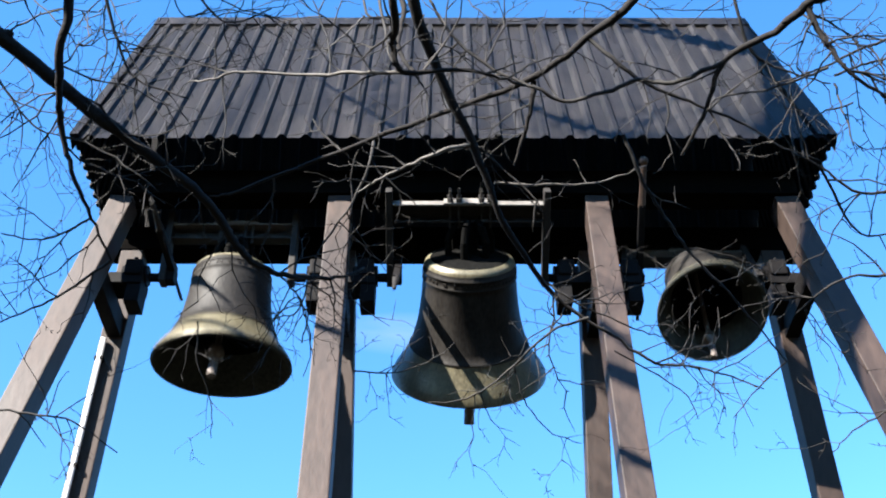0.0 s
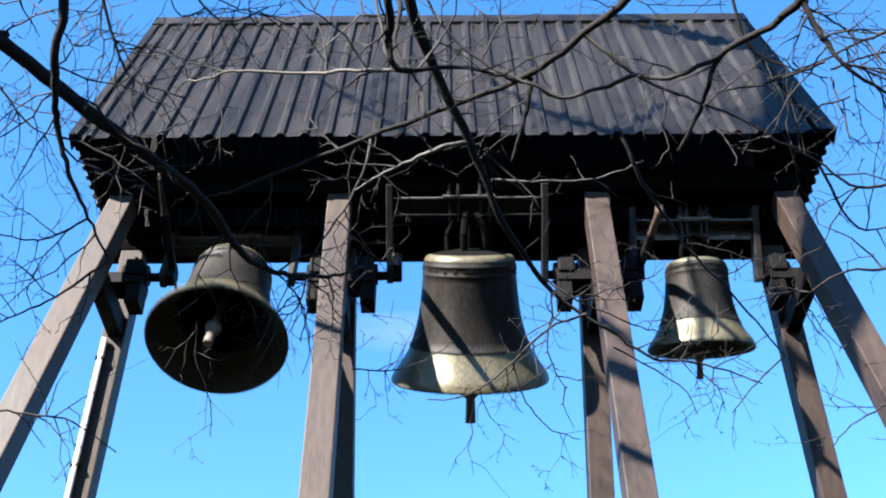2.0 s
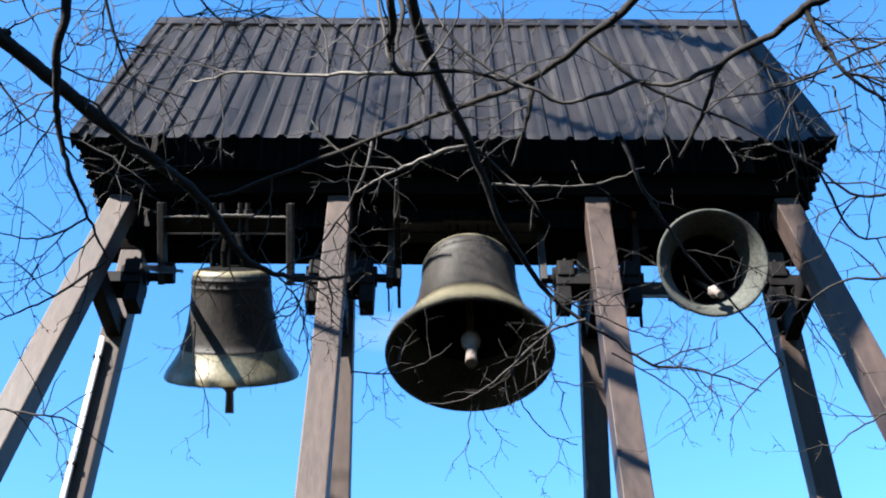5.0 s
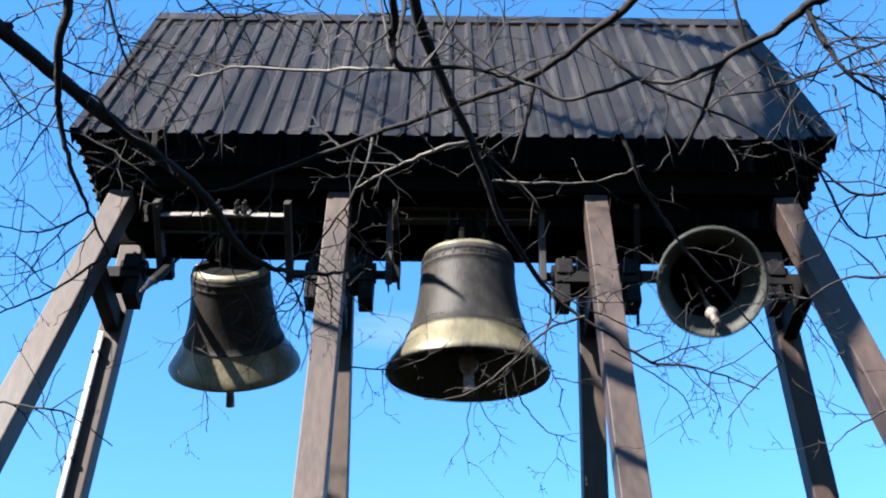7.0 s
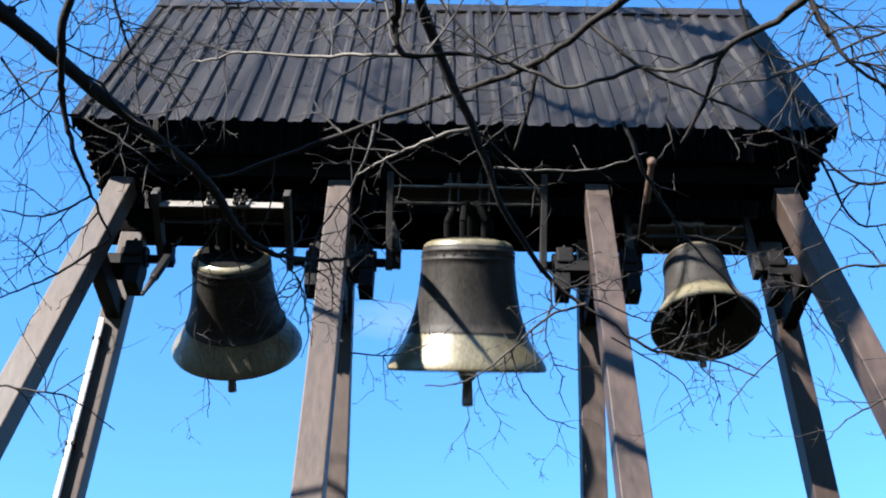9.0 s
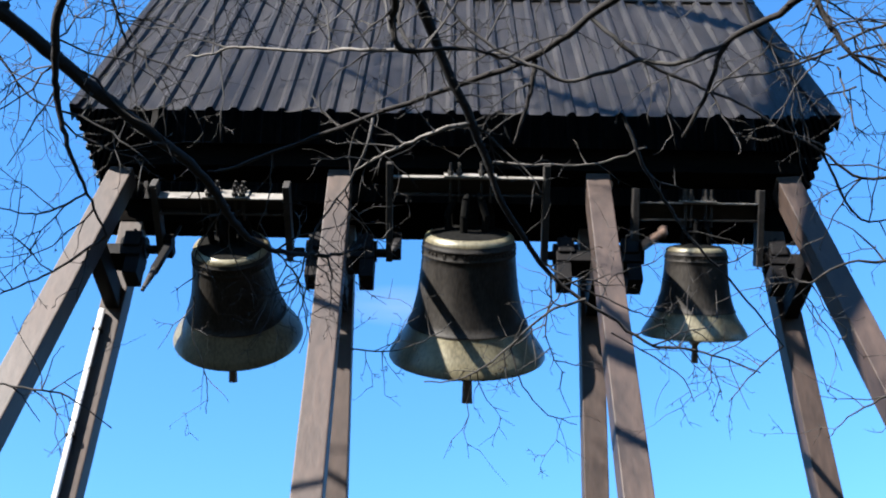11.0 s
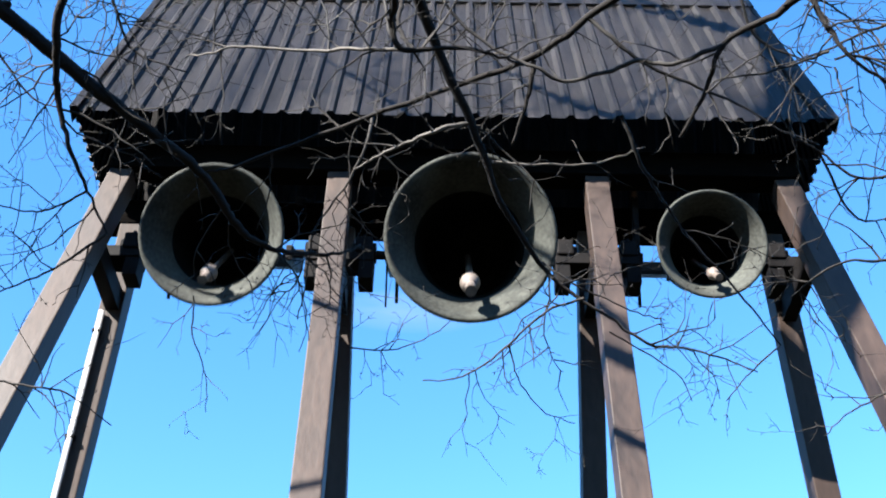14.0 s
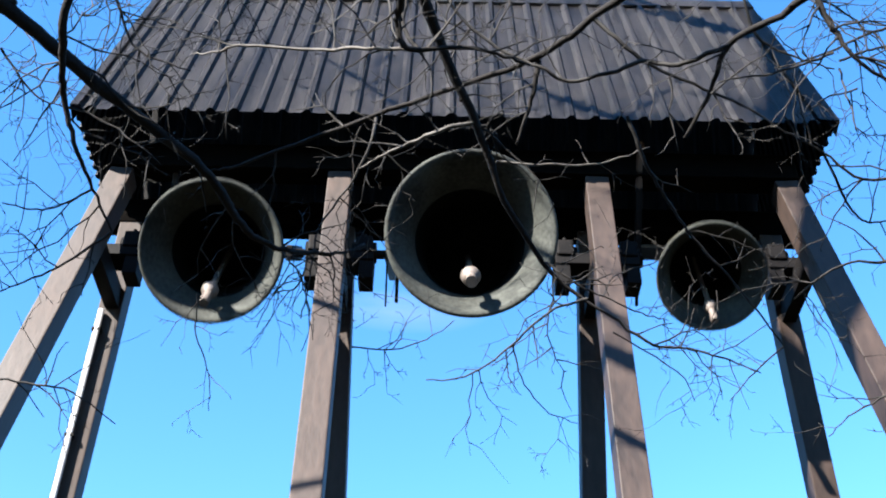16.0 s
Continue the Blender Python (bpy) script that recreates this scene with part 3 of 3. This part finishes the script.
limb([FORK, (0.9, -6.0, 5.6), (0.85, -4.4, 5.4), (0.7, -3.85, 4.85), (0.49, -3.67, 4.71), (0.31, -3.55, 4.64), (0.02, -3.44, 4.59), (-0.38, -3.31, 4.51), (-0.77, -3.14, 4.47), (-0.88, -3.13, 4.45)], 0.022, 0.0035, 5, 0.3, 4, from_k=3)
limb([FORK, (1.4, -6.2, 5.2), (1.4, -4.7, 4.95), (1.24, -4.11, 4.53), (1.11, -4.03, 4.43), (1.03, -3.94, 4.41), (0.88, -3.85, 4.37), (0.84, -3.72, 4.3), (0.77, -3.58, 4.22)], 0.024, 0.0055, 4, 0.3, 5, from_k=3)
limb([(0.88, -3.85, 4.37), (0.73, -3.77, 4.36), (0.64, -3.74, 4.41), (0.55, -3.69, 4.42), (0.4, -3.63, 4.42), (0.3, -3.66, 4.46), (0.16, -3.66, 4.55), (0.02, -3.71, 4.67), (-0.06, -3.79, 4.77)], 0.0085, 0.0045, 7, 0.28, 6, from_k=0)
limb([(-0.12, -4.02, 4.12), (-0.25, -3.99, 4.16), (-0.42, -3.95, 4.19), (-0.62, -3.93, 4.23), (-0.71, -3.91, 4.22), (-0.8, -3.87, 4.25)], 0.0065, 0.0025, 8, 0.28, 7, from_k=0, pale=True)
limb([(-0.3, -5.2, 5.25), (-0.2, -4.5, 4.7), (-0.16, -4.27, 4.25), (-0.15, -4.14, 4.18), (-0.16, -4.07, 4.18), (-0.12, -4.02, 4.12), (0.02, -4.0, 4.16), (0.14, -3.95, 4.19), (0.24, -3.9, 4.2)], 0.016, 0.004, 6, 0.25, 8, from_k=2)
limb([(0.53, -3.84, 4.05), (0.58, -3.76, 3.96), (0.65, -3.66, 3.91), (0.73, -3.55, 3.87), (0.82, -3.49, 3.79), (0.95, -3.37, 3.72), (1.08, -3.24, 3.64)], 0.0065, 0.0025, 3, 0.26, 9, from_k=0)
limb([(0.08, -3.57, 4.28), (-0.01, -3.59, 4.23), (-0.13, -3.56, 4.19), (-0.23, -3.53, 4.15), (-0.29, -3.51, 4.12)], 0.008, 0.003, 5, 0.24, 10, from_k=0, pale=True)
limb([(0.49, -3.67, 4.71), (0.59, -3.65, 4.6), (0.7, -3.6, 4.54), (0.84, -3.56, 4.5), (1.0, -3.52, 4.45), (1.16, -3.46, 4.38), (1.31, -3.39, 4.38)], 0.0085, 0.0025, 4, 0.32, 11, from_k=0)
limb([(1.11, -4.03, 4.43), (1.16, -3.98, 4.3), (1.23, -3.95, 4.19), (1.33, -3.91, 4.13), (1.45, -3.86, 4.08)], 0.0095, 0.003, 12, 0.38, 12, from_k=0)
limb([(0.31, -3.54, 4.63), (0.3, -3.48, 4.55), (0.27, -3.41, 4.48), (0.24, -3.35, 4.4)], 0.01, 0.004, 3, 0.25, 13, from_k=0)
limb([(0.49, -3.08, 3.93), (0.38, -3.1, 3.87), (0.28, -3.09, 3.79), (0.19, -3.04, 3.72), (0.07, -2.99, 3.66), (-0.06, -2.98, 3.65)], 0.005, 0.0022, 6, 0.24, 14, from_k=0)
limb([(0.57, -3.05, 3.88), (0.72, -2.98, 3.81), (0.85, -2.93, 3.83), (1.0, -2.91, 3.8), (1.11, -2.88, 3.77)], 0.006, 0.0022, 7, 0.28, 15, from_k=0)
limb([(-0.26, -3.34, 4.55), (-0.27, -3.36, 4.41), (-0.33, -3.27, 4.3), (-0.45, -3.15, 4.16), (-0.48, -3.03, 4.03), (-0.51, -2.94, 3.92)], 0.006, 0.0022, 6, 0.28, 16, from_k=0)
limb([(0.16, -3.45, 4.22), (0.33, -3.45, 4.21), (0.51, -3.42, 4.25), (0.69, -3.42, 4.33)], 0.004, 0.002, 2, 0.2, 17, from_k=0, pale=True)
limb([(-1.02, -3.79, 3.76), (-1.1, -3.76, 3.73), (-1.18, -3.75, 3.71), (-1.3, -3.72, 3.76)], 0.004, 0.002, 6, 0.22, 18, from_k=0)
limb([(-0.98, -3.67, 3.7), (-1.11, -3.61, 3.63), (-1.23, -3.58, 3.58), (-1.34, -3.55, 3.55)], 0.0045, 0.002, 7, 0.24, 19, from_k=0)
limb([(-0.88, -2.99, 3.98), (-0.88, -2.9, 3.87), (-0.83, -2.81, 3.76), (-0.83, -2.73, 3.66)], 0.003, 0.0015, 5, 0.16, 20, from_k=0)
limb([(0.23, -3.06, 3.75), (0.26, -2.99, 3.66), (0.34, -2.92, 3.58), (0.46, -2.85, 3.57)], 0.003, 0.0014, 4, 0.16, 21, from_k=0)
limb([(-1.4, -3.31, 3.42), (-1.26, -3.3, 3.41), (-1.12, -3.28, 3.39), (-0.99, -3.22, 3.32)], 0.004, 0.0018, 7, 0.2, 22, from_k=0)
limb([(1.5, -3.6, 4.08), (1.32, -3.58, 4.05), (1.19, -3.63, 4.12), (1.1, -3.66, 4.16)], 0.006, 0.003, 5, 0.3, 23, from_k=0)
limb([(1.46, -3.35, 3.47), (1.34, -3.31, 3.42), (1.22, -3.27, 3.37), (1.16, -3.23, 3.32)], 0.004, 0.0015, 5, 0.2, 24, from_k=0)
limb([(1.5, -3.5, 3.81), (1.36, -3.49, 3.79), (1.22, -3.48, 3.78), (1.08, -3.41, 3.7)], 0.006, 0.0025, 8, 0.26, 25, from_k=0)
limb([(-1.4, -3.39, 5.39), (-1.34, -3.24, 5.21), (-1.26, -3.14, 5.09), (-1.05, -3.09, 5.03)], 0.008, 0.003, 14, 0.42, 26, from_k=0)
limb([(1.25, -3.16, 5.74), (1.35, -2.96, 5.49), (1.53, -2.89, 5.42), (1.7, -2.86, 5.38)], 0.008, 0.003, 5, 0.3, 27, from_k=0)
limb([(-1.11, -3.29, 5.57), (-0.94, -3.16, 5.43), (-0.74, -3.2, 5.47)], 0.006, 0.003, 10, 0.36, 28, from_k=0)
limb([(1.7, -3.52, 4.92), (1.53, -3.48, 4.87), (1.37, -3.43, 4.81), (1.2, -3.4, 4.77)], 0.006, 0.003, 6, 0.34, 29, from_k=0)
limb([(1.19, -3.63, 4.12), (1.29, -3.51, 3.98), (1.36, -3.49, 3.95), (1.47, -3.52, 3.98)], 0.005, 0.002, 8, 0.28, 30, from_k=0)
limb([(-1.66, -3.41, 4.78), (-1.53, -3.3, 4.65), (-1.42, -3.27, 4.62)], 0.005, 0.002, 9, 0.34, 31, from_k=0)
limb([(-0.64, -2.83, 4.1), (-0.55, -2.89, 4.16), (-0.5, -2.78, 4.03), (-0.53, -2.7, 3.94)], 0.003, 0.0015, 6, 0.2, 32, from_k=0)
limb([(-0.32, -2.96, 3.79), (-0.18, -2.96, 3.78), (-0.04, -2.99, 3.82), (0.03, -3.03, 3.86)], 0.003, 0.0015, 7, 0.2, 33, from_k=0)
limb([(0.58, -3.01, 3.84), (0.81, -2.92, 3.74), (0.87, -2.86, 3.66)], 0.003, 0.0014, 5, 0.2, 34, from_k=0)
limb([(1.08, -3.24, 3.64), (1.0, -3.08, 3.62), (0.94, -3.03, 3.56)], 0.003, 0.0014, 4, 0.18, 35, from_k=0)
limb([(-0.57, -3.22, 4.01), (-0.5, -3.2, 3.93), (-0.47, -3.18, 3.85), (-0.43, -3.16, 3.68)], 0.0038, 0.0015, 8, 0.2, 36, from_k=0)
limb([(-0.48, -3.14, 4.06), (-0.51, -3.1, 3.94), (-0.59, -3.08, 3.92), (-0.64, -3.05, 3.8)], 0.0035, 0.0014, 8, 0.2, 37, from_k=0)
limb([(0.35, -3.1, 4.07), (0.45, -3.08, 4.0), (0.55, -3.04, 3.97), (0.69, -3.0, 3.93), (0.79, -2.96, 3.93)], 0.0045, 0.0016, 9, 0.2, 38, from_k=0)
limb([(0.42, -3.1, 3.99), (0.38, -3.08, 3.91), (0.28, -3.05, 3.86), (0.24, -3.0, 3.78)], 0.003, 0.0014, 7, 0.18, 39, from_k=0)
limb([(0.55, -3.04, 3.97), (0.62, -3.0, 4.1), (0.76, -2.98, 4.17), (0.83, -2.95, 4.27)], 0.003, 0.0014, 7, 0.2, 40, from_k=0)
limb([(-0.19, -3.55, 5.28), (-0.16, -3.55, 5.02), (-0.17, -3.55, 4.87), (-0.17, -3.55, 4.79), (-0.14, -3.55, 4.7), (-0.11, -3.55, 4.66)], 0.0105, 0.007, 2, 0.12, 46, tr=0.0022)
limb([(-0.27, -3.55, 5.21), (-0.23, -3.55, 4.93), (-0.21, -3.55, 4.79), (-0.19, -3.55, 4.7)], 0.0065, 0.004, 4, 0.1, 47, tr=0.0022)
limb([(-0.33, -3.52, 5.24), (-0.3, -3.52, 5.03), (-0.21, -3.52, 5.01), (-0.11, -3.52, 5.07)], 0.0055, 0.0035, 5, 0.14, 48, tr=0.0022)
limb([(-0.31, -3.5, 5.04), (-0.38, -3.5, 4.93), (-0.45, -3.5, 4.83), (-0.51, -3.5, 4.79)], 0.0038, 0.0018, 4, 0.14, 49, tr=0.0022, pale=True)
limb([(-0.29, -3.5, 4.99), (-0.31, -3.5, 4.91), (-0.35, -3.5, 4.8)], 0.003, 0.0015, 2, 0.1, 50, tr=0.0022)
limb([(1.27, -3.75, 4.42), (1.37, -3.75, 4.47), (1.46, -3.75, 4.5), (1.57, -3.75, 4.53)], 0.0045, 0.003, 5, 0.22, 51, tr=0.0022)
limb([(1.23, -3.8, 4.4), (1.1, -3.8, 4.33), (0.99, -3.8, 4.29), (0.86, -3.8, 4.26), (0.81, -3.8, 4.2)], 0.005, 0.0022, 3, 0.16, 52, tr=0.0022)
limb([(1.3, -3.75, 4.29), (1.19, -3.75, 4.24), (1.14, -3.75, 4.2)], 0.0034, 0.0016, 3, 0.14, 53, tr=0.0022)
limb([(1.26, -3.75, 4.38), (1.26, -3.75, 4.26), (1.26, -3.75, 4.13), (1.28, -3.75, 4.07)], 0.0036, 0.0016, 4, 0.14, 54, tr=0.0022)
limb([(1.2, -3.8, 4.7), (1.25, -3.8, 4.59), (1.27, -3.8, 4.54), (1.34, -3.8, 4.44)], 0.0034, 0.0018, 6, 0.16, 55, tr=0.0022)
limb([(-1.08, -3.5, 5.22), (-0.99, -3.5, 5.04), (-0.84, -3.5, 5.08), (-0.67, -3.5, 5.03), (-0.54, -3.5, 5.06)], 0.003, 0.0014, 9, 0.18, 56, tr=0.0022)
limb([(0.02, -3.4, 5.38), (0.13, -3.4, 5.2), (0.22, -3.4, 5.13), (0.38, -3.4, 5.16)], 0.0028, 0.0014, 7, 0.16, 57, tr=0.0022)
limb([(0.69, -3.5, 5.25), (0.74, -3.5, 5.11), (0.86, -3.5, 5.08), (1.08, -3.5, 5.08)], 0.0032, 0.0015, 8, 0.18, 58, tr=0.0022)
limb([(-1.59, -3.6, 5.08), (-1.39, -3.6, 4.85), (-1.29, -3.6, 4.74), (-1.17, -3.6, 4.89)], 0.003, 0.0014, 9, 0.2, 59, tr=0.0022)
limb([(-1.64, -3.6, 4.78), (-1.52, -3.6, 4.69), (-1.42, -3.6, 4.54), (-1.47, -3.6, 4.43)], 0.003, 0.0014, 7, 0.18, 60, tr=0.0022)
# unseen high side of the crown, added between sun and bells to cast shade
limb([FORK, (0.2, -6.8, 6.0), (-1.5, -5.2, 7.3), (-3.0, -4.0, 8.2), (-4.6, -2.9, 8.6)], 0.07, 0.02, 14, 0.7, 41, tr=0.007)
limb([(-1.5, -5.2, 7.3), (-2.6, -4.6, 8.9), (-3.4, -3.9, 10.2), (-4.0, -3.2, 11.2)], 0.045, 0.012, 14, 0.8, 42, tr=0.007)
limb([(-3.0, -4.0, 8.2), (-3.6, -4.1, 7.4), (-4.4, -3.9, 7.0), (-5.0, -3.6, 6.9)], 0.03, 0.010, 10, 0.6, 43, tr=0.006)
limb([(-2.6, -4.6, 8.9), (-2.4, -4.2, 9.7), (-1.9, -3.9, 10.6), (-1.6, -3.8, 11.3)], 0.032, 0.010, 12, 0.8, 44, tr=0.007)
limb([(-1.5, -5.2, 7.3), (-2.4, -5.4, 7.6), (-3.4, -5.3, 7.5), (-4.6, -5.0, 7.9)], 0.035, 0.010, 10, 0.6, 45, tr=0.006)

# ---- second tree, unseen, added so that its bent trunk shades one roof end ----
tall = thing("bare_tree", pose(0, 0, 0), "unseen tall leafless tree added to shade one roof end and the legs", "tree")
tr = random.Random(21)
vs, fs = [], []
line = smooth_line([(-2.92, -5.42, -0.05), (-2.90, -5.41, 1.2), (-2.90, -5.40, 5.0), (-2.76, -5.40, 9.3), (-2.26, -5.40, 11.7), (-2.95, -5.38, 16.2)], 6, 0.01, tr)
tube(vs, fs, line, [0.29 - 0.11 * k / (len(line) - 1) + (0.10 if k == 0 else 0.04 if k == 1 else 0) for k in range(len(line))], 16)
raw_part("trunk", vs, fs, M_BARK, tall, "grey-brown ridged tree trunk")
stem = line
# one stout limb, added out of view to shade a bell-frame leg
vs, fs = [], []
line = smooth_line([(-2.78, -5.40, 9.15), (-3.2, -5.44, 9.4), (-3.9, -5.5, 9.85), (-4.35, -5.56, 10.25)], 5, 0.012, tr)
tube(vs, fs, line, [0.10 * (1 - 0.45 * k / (len(line) - 1)) for k in range(len(line))], 10)
raw_part("limb", vs, fs, M_BARK, tall)
for q in range(9):
    z = 11.0 + 0.5 * q
    an = tr.uniform(radians(110), radians(300))
    d = Vector((math.cos(an), math.sin(an), tr.uniform(0.35, 0.7)))
    p = min(stem, key=lambda g: abs(g.z - z)).copy()
    vs, fs = [], []
    line = smooth_line([p, p + d * 0.7, p + d * 1.5 + Vector((0, 0, 0.2)), p + d * tr.uniform(2.0, 2.8) + Vector((0, 0, 0.6))], 5, 0.02, tr)
    tube(vs, fs, line, [0.075 * (1 - 0.8 * k / (len(line) - 1)) for k in range(len(line))], 8)
    ob = raw_part("limb", vs, fs, M_BARK, tall)
    for w in range(7):
        k = tr.randrange(3, len(line) - 1)
        tv, tf = [], []
        twig(tv, tf, line[k], d + Vector((tr.gauss(0, 0.7), tr.gauss(0, 0.7), tr.gauss(0.1, 0.5))), tr.uniform(0.5, 1.1), 0.008, tr, 1)
        raw_part("twig", tv, tf, M_TWIG, ob)


def swings(turns, t):
    """How many full swings have passed, counted between known front turns."""
    for (ta, na), (tb, nb) in zip(turns, turns[1:]):
        if t <= tb or (tb, nb) == turns[-1]:
            return na + (nb - na) * (t - ta) / (tb - ta)


def motions():
    n = 160
    for th, cl, m0, c0, swing, lean, turns in MOVERS:
        rows, crows = [], []
        for k in range(n + 1):
            t = 16.0 * k / n
            w = 2 * math.pi * swings(turns, t)
            rows.append((t, m0 @ pose(0, 0, 0, -(lean + swing * math.cos(w)))))
            s = math.sin(w + radians(60))
            crows.append((t, c0 @ pose(0, 0, 0, 21 * math.tanh(1.8 * s) / math.tanh(1.8))))
        walk(th, rows)
        walk(cl, crows)


motions()
